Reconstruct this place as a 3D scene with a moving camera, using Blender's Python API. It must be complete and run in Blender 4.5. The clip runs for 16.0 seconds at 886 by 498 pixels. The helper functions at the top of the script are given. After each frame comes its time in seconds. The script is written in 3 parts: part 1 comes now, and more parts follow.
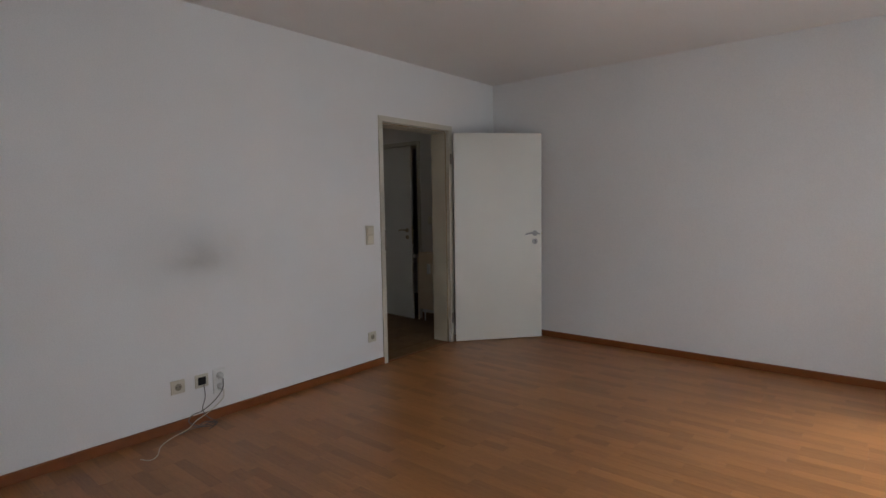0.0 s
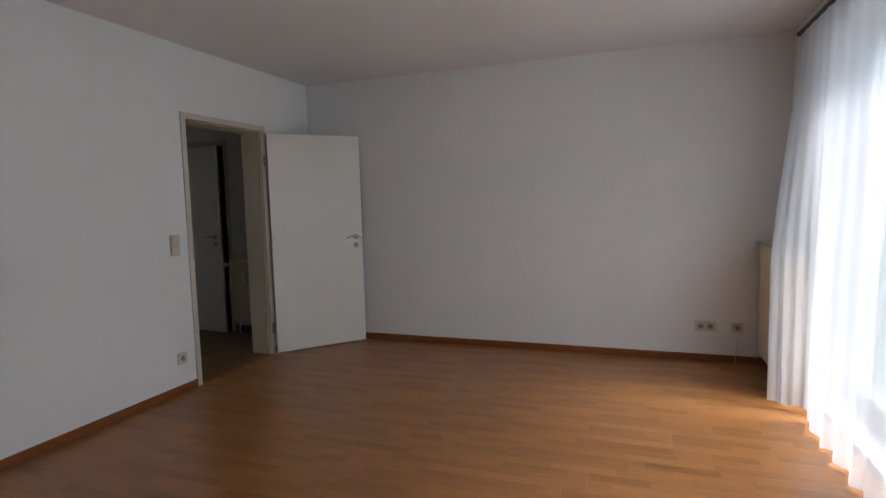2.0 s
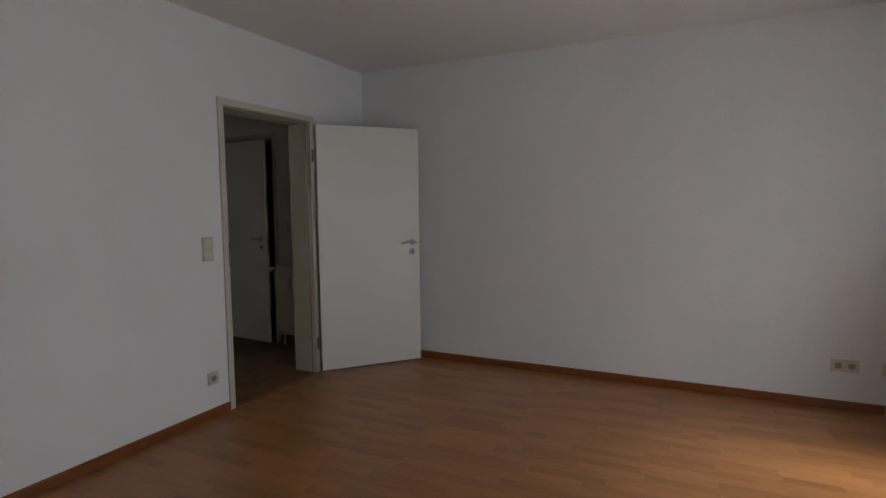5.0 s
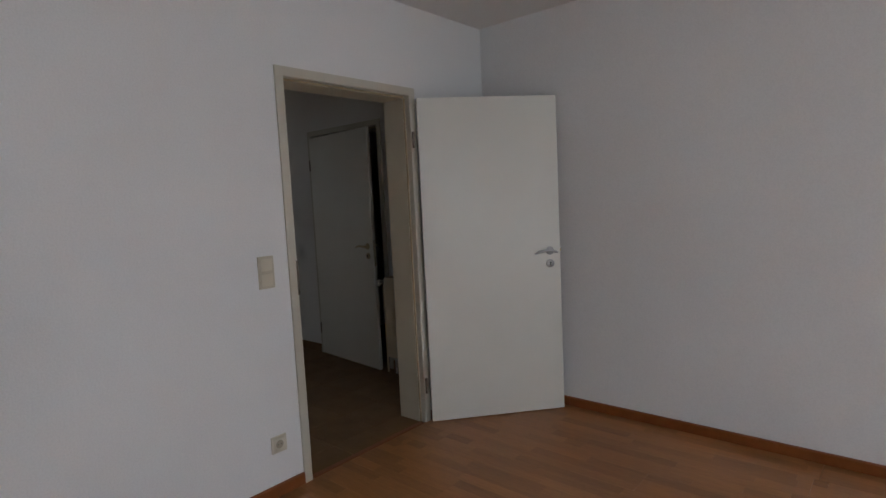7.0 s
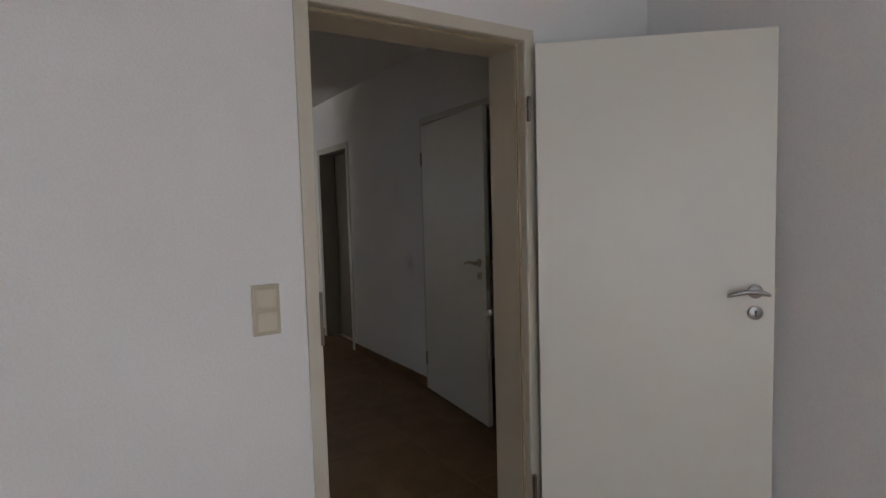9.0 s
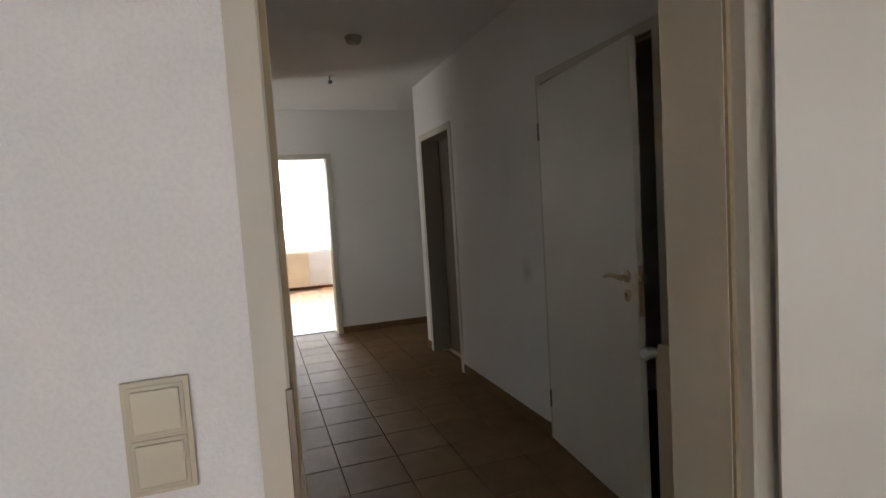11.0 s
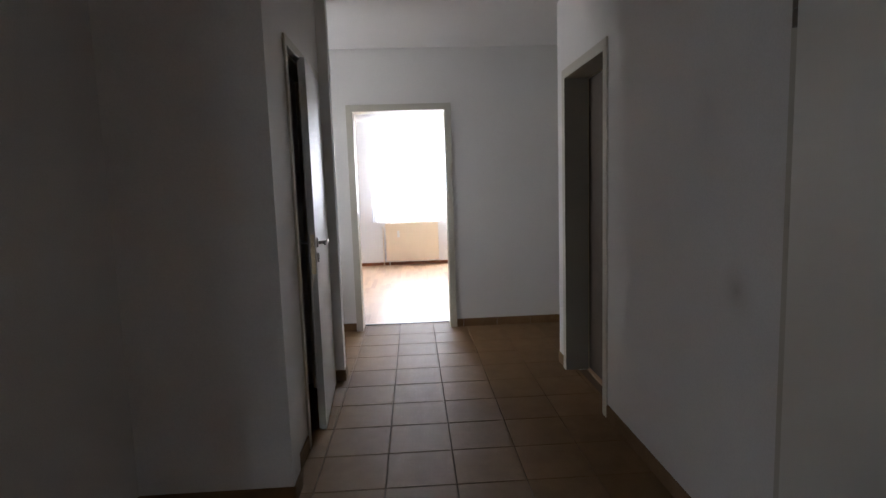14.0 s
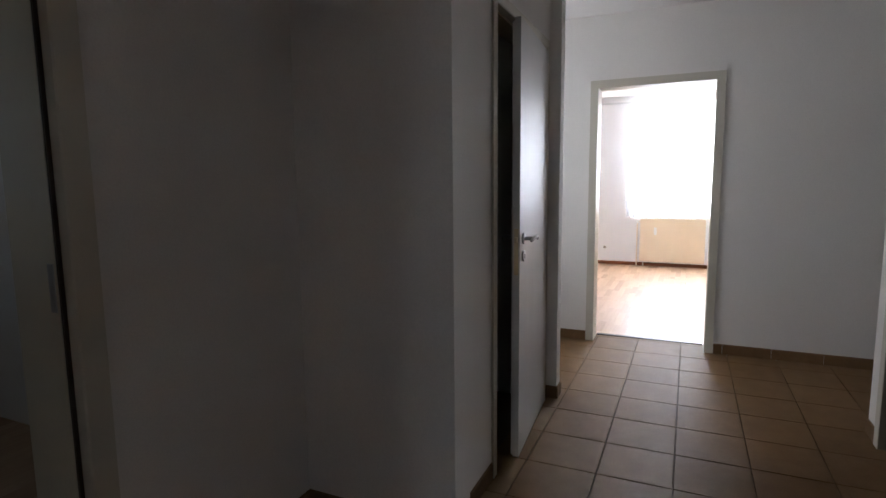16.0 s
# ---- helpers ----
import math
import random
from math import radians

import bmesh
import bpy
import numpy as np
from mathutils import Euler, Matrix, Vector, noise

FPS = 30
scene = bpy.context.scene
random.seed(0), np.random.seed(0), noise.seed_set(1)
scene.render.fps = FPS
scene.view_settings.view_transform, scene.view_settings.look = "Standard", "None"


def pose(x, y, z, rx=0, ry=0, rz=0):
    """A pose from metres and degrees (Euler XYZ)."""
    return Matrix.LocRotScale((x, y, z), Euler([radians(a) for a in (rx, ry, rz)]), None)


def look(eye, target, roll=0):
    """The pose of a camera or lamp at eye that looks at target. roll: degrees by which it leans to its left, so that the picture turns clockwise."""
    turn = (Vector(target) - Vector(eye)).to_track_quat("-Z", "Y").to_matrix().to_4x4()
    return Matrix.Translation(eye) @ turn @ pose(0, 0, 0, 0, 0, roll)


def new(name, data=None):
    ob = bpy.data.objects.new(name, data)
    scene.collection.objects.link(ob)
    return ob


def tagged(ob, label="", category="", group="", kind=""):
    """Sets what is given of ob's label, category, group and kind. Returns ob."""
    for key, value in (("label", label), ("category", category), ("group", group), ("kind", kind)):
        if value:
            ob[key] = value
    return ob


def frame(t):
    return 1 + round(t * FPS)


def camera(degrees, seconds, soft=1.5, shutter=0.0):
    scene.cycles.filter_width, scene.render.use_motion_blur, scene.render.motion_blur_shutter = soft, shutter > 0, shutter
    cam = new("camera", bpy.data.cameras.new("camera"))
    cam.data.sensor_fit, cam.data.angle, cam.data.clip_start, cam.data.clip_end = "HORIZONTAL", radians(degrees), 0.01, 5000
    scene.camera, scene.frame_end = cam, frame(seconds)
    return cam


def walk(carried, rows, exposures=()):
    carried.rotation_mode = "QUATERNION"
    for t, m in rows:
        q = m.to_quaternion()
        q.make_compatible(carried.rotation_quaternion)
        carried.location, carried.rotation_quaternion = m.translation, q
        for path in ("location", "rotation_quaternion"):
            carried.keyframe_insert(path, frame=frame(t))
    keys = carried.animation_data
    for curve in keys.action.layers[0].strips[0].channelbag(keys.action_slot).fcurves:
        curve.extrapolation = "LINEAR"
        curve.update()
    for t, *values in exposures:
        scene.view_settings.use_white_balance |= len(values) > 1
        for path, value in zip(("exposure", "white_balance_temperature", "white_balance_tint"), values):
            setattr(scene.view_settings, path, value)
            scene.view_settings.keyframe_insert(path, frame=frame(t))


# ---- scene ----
cam = camera(78.4, 16.0)
PATH = [
    (0, (3.251, -4.631, 1.322), (1.974, -3.1, 1.158), -0.9),
    (0.5, (3.194, -4.674, 1.355), (2.117, -2.997, 1.182), -1.7),
    (1, (3.165, -4.653, 1.35), (2.236, -2.89, 1.174), -1.8),
    (1.5, (3.162, -4.655, 1.352), (2.384, -2.821, 1.174), -1.3),
    (2, (3.147, -4.666, 1.352), (2.468, -2.793, 1.175), -1.5),
    (2.5, (3.156, -4.678, 1.348), (2.537, -2.784, 1.17), -1.9),
    (3, (3.133, -4.674, 1.364), (2.55, -2.771, 1.17), -1.7),
    (3.5, (3.088, -4.614, 1.338), (2.495, -2.718, 1.113), -1.3),
    (4, (3.044, -4.46, 1.317), (2.416, -2.574, 1.098), -1.8),
    (4.5, (3.009, -4.278, 1.347), (2.305, -2.418, 1.14), -1.1),
    (5, (2.816, -4.084, 1.351), (1.952, -2.288, 1.186), -0.6),
    (5.2, (2.754, -4.013, 1.380), (1.837, -2.244, 1.206), -0.9),
    (7.3, (2.209, -2.861, 1.384), (0.839, -1.414, 1.218), -1.9),
    (7.5, (2.155, -2.773, 1.377), (0.745, -1.364, 1.219), -1.2),
    (8, (1.997, -2.521, 1.368), (0.521, -1.182, 1.202), -2.3),
    (8.5, (1.829, -2.287, 1.376), (0.296, -1.014, 1.213), -2.8),
    (9, (1.639, -2.06, 1.365), (-0.048, -0.995, 1.221), -1.6),
    (9.5, (1.452, -1.88, 1.366), (-0.324, -0.972, 1.228), -1.3),
    (10, (1.206, -1.711, 1.369), (-0.614, -0.894, 1.22), -1.6),
    (10.2, (1.116, -1.660, 1.373), (-0.719, -0.877, 1.230), -1.6),
    (12.3, (0.228, -1.277, 1.320), (-1.724, -0.887, 1.121), -3.6),
    (12.5, (0.132, -1.222, 1.32), (-1.83, -0.879, 1.136), -1.5),
    (13, (-0.071, -1.115, 1.324), (-2.061, -1.018, 1.153), -1.5),
    (13.5, (-0.271, -1.07, 1.324), (-2.26, -1.047, 1.121), -1.0),
    (14, (-0.468, -1.016, 1.311), (-2.452, -0.914, 1.081), -1.9),
    (14.5, (-0.629, -0.943, 1.311), (-2.612, -0.849, 1.066), -1.0),
    (15, (-0.78, -0.867, 1.31), (-2.754, -1.069, 1.057), 0.7),
    (15.5, (-0.922, -0.856, 1.291), (-2.839, -1.369, 1.042), -0.5),
    (16, (-1.019, -0.862, 1.29), (-2.829, -1.679, 1.045), -0.6),
]
walk(cam, [(t, look(eye, aim, roll)) for t, eye, aim, roll in PATH], exposures=((0.0, 0.06, 6100, 9), (2.5, -0.07, 5950, 9), (3.5, -0.16, 5900, 9), (4.5, -0.32, 6000, 9), (5.0, -0.30, 6000, 9), (7.5, 0.24, 5950, 9), (10.0, 0.50, 6200, 9), (12.5, 1.15, 6550, 10), (13.0, 1.03, 6100, 11), (14.0, 0.93, 5850, 12), (16.0, 1.03, 5800, 12)))

# ---- world and light ----
world = bpy.data.worlds.new("world")
scene.world = world
world.use_nodes = True
wn = world.node_tree.nodes
sky = wn.new("ShaderNodeTexSky")
sky.sky_type, sky.sun_disc = "NISHITA", False
sky.sun_elevation, sky.sun_rotation = radians(49), radians(94)
world.node_tree.links.new(sky.outputs[0], wn["Background"].inputs[0])
wn["Background"].inputs[1].default_value = 0.10

sun_data = bpy.data.lights.new("sun", "SUN")
sun_data.energy, sun_data.angle, sun_data.color = 4.6, radians(17), (1.0, 0.97, 0.93)
sun = new("sun", sun_data)
sun.matrix_world = look((10.8, -0.8, 12.4), (0, 0, 0))


def window_light(name, x, y, z, w, h, turn, watts, tint, tip=0):
    """Sky light that stands in a window's opening."""
    d = bpy.data.lights.new(name, "AREA")
    d.shape, d.size, d.size_y, d.energy, d.color = "RECTANGLE", w, h, watts, tint
    ob = new(name, d)
    ob.matrix_world = pose(x, y, z, 90 - tip, 0, turn)
    return ob


H = 2.53            # ceiling
XE = 4.22           # window wall of the living room
YN, YS = 0.11, -6.2
HN = 0.02           # north wall of the hall
XF = -5.43          # far wall of the hall
XW = -9.71          # window wall of the far room
DAY = (0.90, 0.955, 1.0)
PALE = (1.0, 0.985, 0.96)
window_light("daylight_balcony", XE + 0.28, -2.615, 1.17, 3.83, 2.24, 90, 35, DAY)
window_light("daylight_bedroom", XW - 0.21, -0.75, 1.60, 1.65, 1.45, -90, 160, PALE)
window_light("daylight_kitchen", -1.30, -5.25, 1.60, 1.25, 1.35, 0, 0.4, (1.0, 0.93, 0.82))
# added fill from an unseen opening, brightens the hall's far wall
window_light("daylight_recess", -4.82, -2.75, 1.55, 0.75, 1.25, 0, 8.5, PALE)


# ---- materials ----
def material(name):
    m = bpy.data.materials.new(name)
    m.use_nodes = True
    nt = m.node_tree
    return m, nt, nt.nodes["Principled BSDF"]


def noise_tex(nt, coord, scale, detail=3.0, rough=0.55, stretch=None):
    n = nt.nodes.new("ShaderNodeTexNoise")
    n.inputs["Scale"].default_value, n.inputs["Detail"].default_value, n.inputs["Roughness"].default_value = scale, detail, rough
    if stretch:
        mp = nt.nodes.new("ShaderNodeMapping")
        mp.inputs["Scale"].default_value = stretch
        nt.links.new(coord, mp.inputs["Vector"])
        coord = mp.outputs[0]
    nt.links.new(coord, n.inputs["Vector"])
    return n.outputs["Fac"]


def ramp(nt, fac, stops):
    r = nt.nodes.new("ShaderNodeValToRGB")
    e = r.color_ramp.elements
    e[0].position, e[0].color = stops[0][0], (*stops[0][1], 1)
    e[1].position, e[1].color = stops[-1][0], (*stops[-1][1], 1)
    for p, c in stops[1:-1]:
        k = e.new(p)
        k.color = (*c, 1)
    nt.links.new(fac, r.inputs[0])
    return r.outputs[0]


def mix(nt, fac, a, b, mode="MIX"):
    m = nt.nodes.new("ShaderNodeMix")
    m.data_type, m.blend_type = "RGBA", mode
    for sock, v in ((m.inputs[0], fac), (m.inputs[6], a), (m.inputs[7], b)):
        if isinstance(v, (int, float)):
            sock.default_value = v
        elif isinstance(v, tuple):
            sock.default_value = (*v, 1)
        else:
            nt.links.new(v, sock)
    return m.outputs[2]


def math_node(nt, op, a, b=0.0):
    m = nt.nodes.new("ShaderNodeMath")
    m.operation = op
    for sock, v in zip(m.inputs, (a, b)):
        if isinstance(v, (int, float)):
            sock.default_value = v
        else:
            nt.links.new(v, sock)
    return m.outputs[0]


def bump(nt, bsdf, height, strength, distance):
    b = nt.nodes.new("ShaderNodeBump")
    b.inputs["Strength"].default_value, b.inputs["Distance"].default_value = strength, distance
    nt.links.new(height, b.inputs["Height"])
    nt.links.new(b.outputs[0], bsdf.inputs["Normal"])


def position(nt):
    return nt.nodes.new("ShaderNodeNewGeometry").outputs["Position"]


def wall_paint(name, base, stains=()):
    """Painted woodchip paper: coarse chips, faint roller unevenness, and grey marks (centre, radii, strength)."""
    m, nt, b = material(name)
    p = position(nt)
    lo = tuple(c * 0.93 for c in base)
    col = ramp(nt, noise_tex(nt, p, 1.3, 4), ((0.3, lo), (0.7, base)))
    col = mix(nt, 0.35, col, ramp(nt, noise_tex(nt, p, 140, 2), ((0.35, tuple(c * 0.86 for c in base)), (0.6, base))))
    for centre, radii, strength in stains:
        mp = nt.nodes.new("ShaderNodeMapping")
        mp.inputs["Location"].default_value = tuple(-c / r for c, r in zip(centre, radii))
        mp.inputs["Scale"].default_value = tuple(1 / r for r in radii)
        nt.links.new(p, mp.inputs["Vector"])
        g = nt.nodes.new("ShaderNodeTexGradient")
        g.gradient_type = "QUADRATIC_SPHERE"
        nt.links.new(mp.outputs[0], g.inputs["Vector"])
        amount = math_node(nt, "MULTIPLY", g.outputs["Fac"], math_node(nt, "ADD", math_node(nt, "MULTIPLY", noise_tex(nt, p, 7, 2), 0.8 * strength), 0.6 * strength))
        col = mix(nt, amount, col, (0.17, 0.155, 0.125))
    nt.links.new(col, b.inputs["Base Color"])
    b.inputs["Roughness"].default_value = 0.85
    v = nt.nodes.new("ShaderNodeTexVoronoi")
    v.inputs["Scale"].default_value = 210
    nt.links.new(p, v.inputs["Vector"])
    h = math_node(nt, "ADD", v.outputs["Distance"], noise_tex(nt, p, 90, 3))
    bump(nt, b, h, 0.35, 0.0012)
    return m


def plain(name, base, rough, metal=0.0, vary=0.06, scale=6.0, grain=0.0, coat=0.0):
    m, nt, b = material(name)
    p = position(nt)
    col = ramp(nt, noise_tex(nt, p, scale, 4), ((0.3, tuple(c * (1 - vary) for c in base)), (0.7, base)))
    nt.links.new(col, b.inputs["Base Color"])
    r = math_node(nt, "ADD", math_node(nt, "MULTIPLY", noise_tex(nt, p, scale * 5, 3), 0.14), rough - 0.07)
    nt.links.new(r, b.inputs["Roughness"])
    b.inputs["Metallic"].default_value, b.inputs["Coat Weight"].default_value = metal, coat
    if grain:
        bump(nt, b, noise_tex(nt, p, 260, 2), 0.25, grain)
    return m


def laminate_material(name, dark, light, rough):
    """Three-strip beech laminate: each stave has a tone of its own, with fine grain along x."""
    m, nt, b = material(name)
    geo = nt.nodes.new("ShaderNodeNewGeometry")
    rnd = geo.outputs["Random Per Island"]
    shift = nt.nodes.new("ShaderNodeVectorMath")
    shift.operation = "ADD"
    comb = nt.nodes.new("ShaderNodeCombineXYZ")
    nt.links.new(math_node(nt, "MULTIPLY", rnd, 37.0), comb.inputs[0])
    nt.links.new(math_node(nt, "MULTIPLY", rnd, 91.0), comb.inputs[2])
    nt.links.new(geo.outputs["Position"], shift.inputs[0])
    nt.links.new(comb.outputs[0], shift.inputs[1])
    mid = tuple((a + c) / 2 for a, c in zip(dark, light))
    tone = ramp(nt, rnd, ((0.0, dark), (0.10, dark), (0.34, mid), (1.0, light)))
    grain = noise_tex(nt, shift.outputs[0], 30, 5, 0.65, (0.10, 1.6, 1))
    fleck = noise_tex(nt, shift.outputs[0], 240, 2, 0.5, (0.12, 1.0, 1))
    col = mix(nt, 0.26, tone, ramp(nt, grain, ((0.25, tuple(c * 0.62 for c in dark)), (0.75, light))))
    col = mix(nt, 0.12, col, ramp(nt, fleck, ((0.35, tuple(c * 0.6 for c in dark)), (0.6, light))))
    nt.links.new(col, b.inputs["Base Color"])
    wear = noise_tex(nt, geo.outputs["Position"], 2.2, 4)
    nt.links.new(math_node(nt, "ADD", math_node(nt, "MULTIPLY", wear, 0.05), rough - 0.025), b.inputs["Roughness"])
    b.inputs["Specular IOR Level"].default_value = 0.5
    bump(nt, b, grain, 0.08, 0.0006)
    return m


def tile_material(name, dark, light, rough):
    m, nt, b = material(name)
    p = position(nt)
    rnd = nt.nodes.new("ShaderNodeObjectInfo").outputs["Random"]
    tone = ramp(nt, rnd, ((0.0, dark), (1.0, light)))
    cloud = ramp(nt, noise_tex(nt, p, 7, 6, 0.65), ((0.3, tuple(c * 0.7 for c in dark)), (0.7, light)))
    col = mix(nt, 0.5, tone, cloud)
    col = mix(nt, 0.2, col, ramp(nt, noise_tex(nt, p, 160, 3), ((0.35, tuple(c * 0.55 for c in dark)), (0.65, light))))
    nt.links.new(col, b.inputs["Base Color"])
    nt.links.new(math_node(nt, "ADD", math_node(nt, "MULTIPLY", noise_tex(nt, p, 12, 4), 0.2), rough - 0.1), b.inputs["Roughness"])
    b.inputs["Specular IOR Level"].default_value = 0.085
    bump(nt, b, noise_tex(nt, p, 26, 4), 0.18, 0.002)
    return m


def sheer_material(name, clear):
    """Thin voile: open weave lets part of the light straight through, the threads scatter the rest."""
    m, nt, b = material(name)
    nt.nodes.remove(b)
    out = nt.nodes["Material Output"]
    p = position(nt)
    tr, di, tl = (nt.nodes.new("ShaderNodeBsdf" + k) for k in ("Transparent", "Diffuse", "Translucent"))
    col = ramp(nt, noise_tex(nt, p, 320, 2, 0.5, (1, 1, 0.2)), ((0.3, (0.82, 0.84, 0.885)), (0.7, (0.86, 0.875, 0.91))))
    for n in (di, tl):
        nt.links.new(col, n.inputs["Color"])
    a, c = nt.nodes.new("ShaderNodeMixShader"), nt.nodes.new("ShaderNodeMixShader")
    a.inputs[0].default_value = 0.55
    nt.links.new(di.outputs[0], a.inputs[1])
    nt.links.new(tl.outputs[0], a.inputs[2])
    c.inputs[0].default_value = 1 - clear
    nt.links.new(tr.outputs[0], c.inputs[1])
    nt.links.new(a.outputs[0], c.inputs[2])
    nt.links.new(c.outputs[0], out.inputs["Surface"])
    return m


WHITE = (0.80, 0.785, 0.77)
M_WALL = wall_paint("woodchip_white", WHITE, (((0.0, -3.08, 0.99), (0.3, 0.34, 0.10), 0.22), ((0.0, -3.02, 1.05), (0.3, 0.36, 0.26), 0.26), ((0.0, -3.0, 1.05), (0.3, 0.75, 0.5), 0.13)))
M_HALLWALL = wall_paint("woodchip_hall", (0.80, 0.77, 0.73), (((-2.15, HN, 0.94), (0.12, 0.2, 0.13), 0.36), ((-2.35, HN, 1.55), (0.2, 0.2, 0.3), 0.12)))
M_CEIL = wall_paint("ceiling_white", (0.80, 0.77, 0.74))
M_FRAME = plain("frame_lacquer", (0.56, 0.52, 0.43), 0.42, vary=0.05, scale=4)
# lining darkened with the shade of door 3's recess; also the detector's taupe
M_SHADELINING = plain("taupe_and_shaded_lining", (0.23, 0.20, 0.145), 0.5, vary=0.06, scale=4)
# taupe leaf, base darkened further by the shade it stands in
M_SHADELEAF = plain("leaf_taupe_shaded", (0.115, 0.085, 0.06), 0.5, vary=0.08, scale=4)
M_LINING = plain("lining_laminate", (0.57, 0.51, 0.385), 0.45, vary=0.06, scale=4)
M_SEAL = plain("rebate_seal", (0.36, 0.285, 0.17), 0.6)
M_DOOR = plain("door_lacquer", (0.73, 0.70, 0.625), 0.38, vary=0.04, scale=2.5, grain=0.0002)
# white leaf greyed: the weaker light on it is put into the base
M_GLOSSDOOR = plain("door_gloss_dimmed", (0.46, 0.44, 0.41), 0.50, vary=0.04, scale=2.5)
M_STEEL = plain("brushed_steel", (0.42, 0.41, 0.40), 0.30, metal=1.0)
M_BRASS = plain("dull_brass", (0.50, 0.41, 0.27), 0.38, metal=1.0)
# black stands for the shade inside keyholes, contact holes and the open outlet
M_DARK = plain("hole_shade", (0.015, 0.014, 0.013), 0.7)
M_HINGE = plain("hinge_metal", (0.20, 0.17, 0.14), 0.4, metal=1.0)
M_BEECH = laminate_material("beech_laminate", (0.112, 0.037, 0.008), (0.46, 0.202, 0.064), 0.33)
# paler copy of the beech: the bedroom's washed-out daylight is in the colour
M_BEECH_BRIGHTENED = laminate_material("beech_laminate_brightened", (0.34, 0.20, 0.11), (0.56, 0.38, 0.24), 0.42)
M_SKIRT = plain("beech_skirting", (0.235, 0.068, 0.013), 0.42, vary=0.2, scale=14)
M_TILE = tile_material("hall_tile", (0.175, 0.103, 0.047), (0.235, 0.143, 0.070), 0.56)
M_GROUT = plain("grout", (0.125, 0.079, 0.046), 0.9, grain=0.0006)
M_SWITCH = plain("cream_plastic", (0.54, 0.48, 0.36), 0.4, vary=0.04)
M_ROCKER = plain("ivory_rocker", (0.62, 0.565, 0.44), 0.38, vary=0.03)
M_SOCKET = plain("aged_plastic", (0.60, 0.55, 0.44), 0.42, vary=0.06)
M_RAD = plain("radiator_enamel", (0.76, 0.635, 0.46), 0.38, vary=0.04)
M_PLASTIC = plain("white_plastic", (0.78, 0.77, 0.74), 0.4)
M_CABLE = plain("grey_cable", (0.15, 0.14, 0.13), 0.5)
M_PVC = plain("window_pvc", (0.78, 0.79, 0.80), 0.35)
M_RAIL = plain("rail_bronze", (0.07, 0.05, 0.04), 0.45, metal=0.6)
M_WRAIL = plain("rail_white", (0.7, 0.7, 0.68), 0.4)
M_VOILE = sheer_material("white_voile", 0.30)
M_STONE = plain("sill_stone", (0.42, 0.41, 0.39), 0.4, vary=0.2, scale=30)
M_LAWN = plain("lawn", (0.055, 0.085, 0.03), 0.95, vary=0.5, scale=2.0)


def glass_material():
    m, nt, b = material("clear_glass")
    b.inputs["Base Color"].default_value = (1, 1, 1, 1)
    b.inputs["Roughness"].default_value, b.inputs["IOR"].default_value = 0.0, 1.45
    b.inputs["Transmission Weight"].default_value = 1.0
    return m


M_GLASS = glass_material()


# ---- mesh helpers ----
def add_box(bm, x0, x1, y0, y1, z0, z1, bevel=0.0, seg=1):
    t = bmesh.new()
    bmesh.ops.create_cube(t, size=1)
    for v in t.verts:
        v.co = ((x0 + x1) / 2 + v.co.x * (x1 - x0), (y0 + y1) / 2 + v.co.y * (y1 - y0), (z0 + z1) / 2 + v.co.z * (z1 - z0))
    if bevel:
        bmesh.ops.bevel(t, geom=t.edges[:], offset=bevel, segments=seg, affect="EDGES", profile=0.7)
    join(bm, t)
    return bm


def join(bm, t):
    me = bpy.data.meshes.new("tmp")
    t.to_mesh(me)
    t.free()
    bm.from_mesh(me)
    bpy.data.meshes.remove(me)


def box(x0, x1, y0, y1, z0, z1, bevel=0.0, seg=1):
    return add_box(bmesh.new(), x0, x1, y0, y1, z0, z1, bevel, seg)


def add_tube(bm, pts, r, seg=8, cap=True):
    """A round rod swept along points; r may be a list of radii."""
    pts = [Vector(p) for p in pts]
    rad = r if isinstance(r, (list, tuple)) else [r] * len(pts)
    rings = []
    ref = None
    for i, p in enumerate(pts):
        d = (pts[min(i + 1, len(pts) - 1)] - pts[max(i - 1, 0)]).normalized()
        if ref is None:
            ref = d.orthogonal().normalized()
        ref = (ref - d * ref.dot(d)).normalized()
        side = d.cross(ref)
        rings.append([bm.verts.new(p + rad[i] * (math.cos(a) * ref + math.sin(a) * side)) for a in (2 * math.pi * k / seg for k in range(seg))])
    for a, b in zip(rings, rings[1:]):
        for k in range(seg):
            bm.faces.new((a[k], a[(k + 1) % seg], b[(k + 1) % seg], b[k]))
    if cap:
        bm.faces.new(rings[0][::-1])
        bm.faces.new(rings[-1])
    return bm


def tube(pts, r, seg=8):
    return add_tube(bmesh.new(), pts, r, seg)


def part(name, bm, mat, parent=None, label="", m=None, smooth=False):
    """Links a bmesh as one mesh object, under a thing or a part where one is given."""
    bmesh.ops.recalc_face_normals(bm, faces=bm.faces[:])
    me = bpy.data.meshes.new(name)
    bm.to_mesh(me)
    bm.free()
    me.materials.append(mat)
    if smooth:
        me.shade_smooth()
        me.set_sharp_from_angle(angle=radians(35))
    ob = new(name, me)
    if parent:
        ob.parent = parent
    if m is not None:
        ob.matrix_basis = m
    if label:
        ob["label"] = label
    return ob


def thing(name, m, label, category, group="", kind=""):
    ob = new(name)
    ob.empty_display_size = 0.1
    ob.matrix_basis = m
    return tagged(ob, label, category, group, kind)


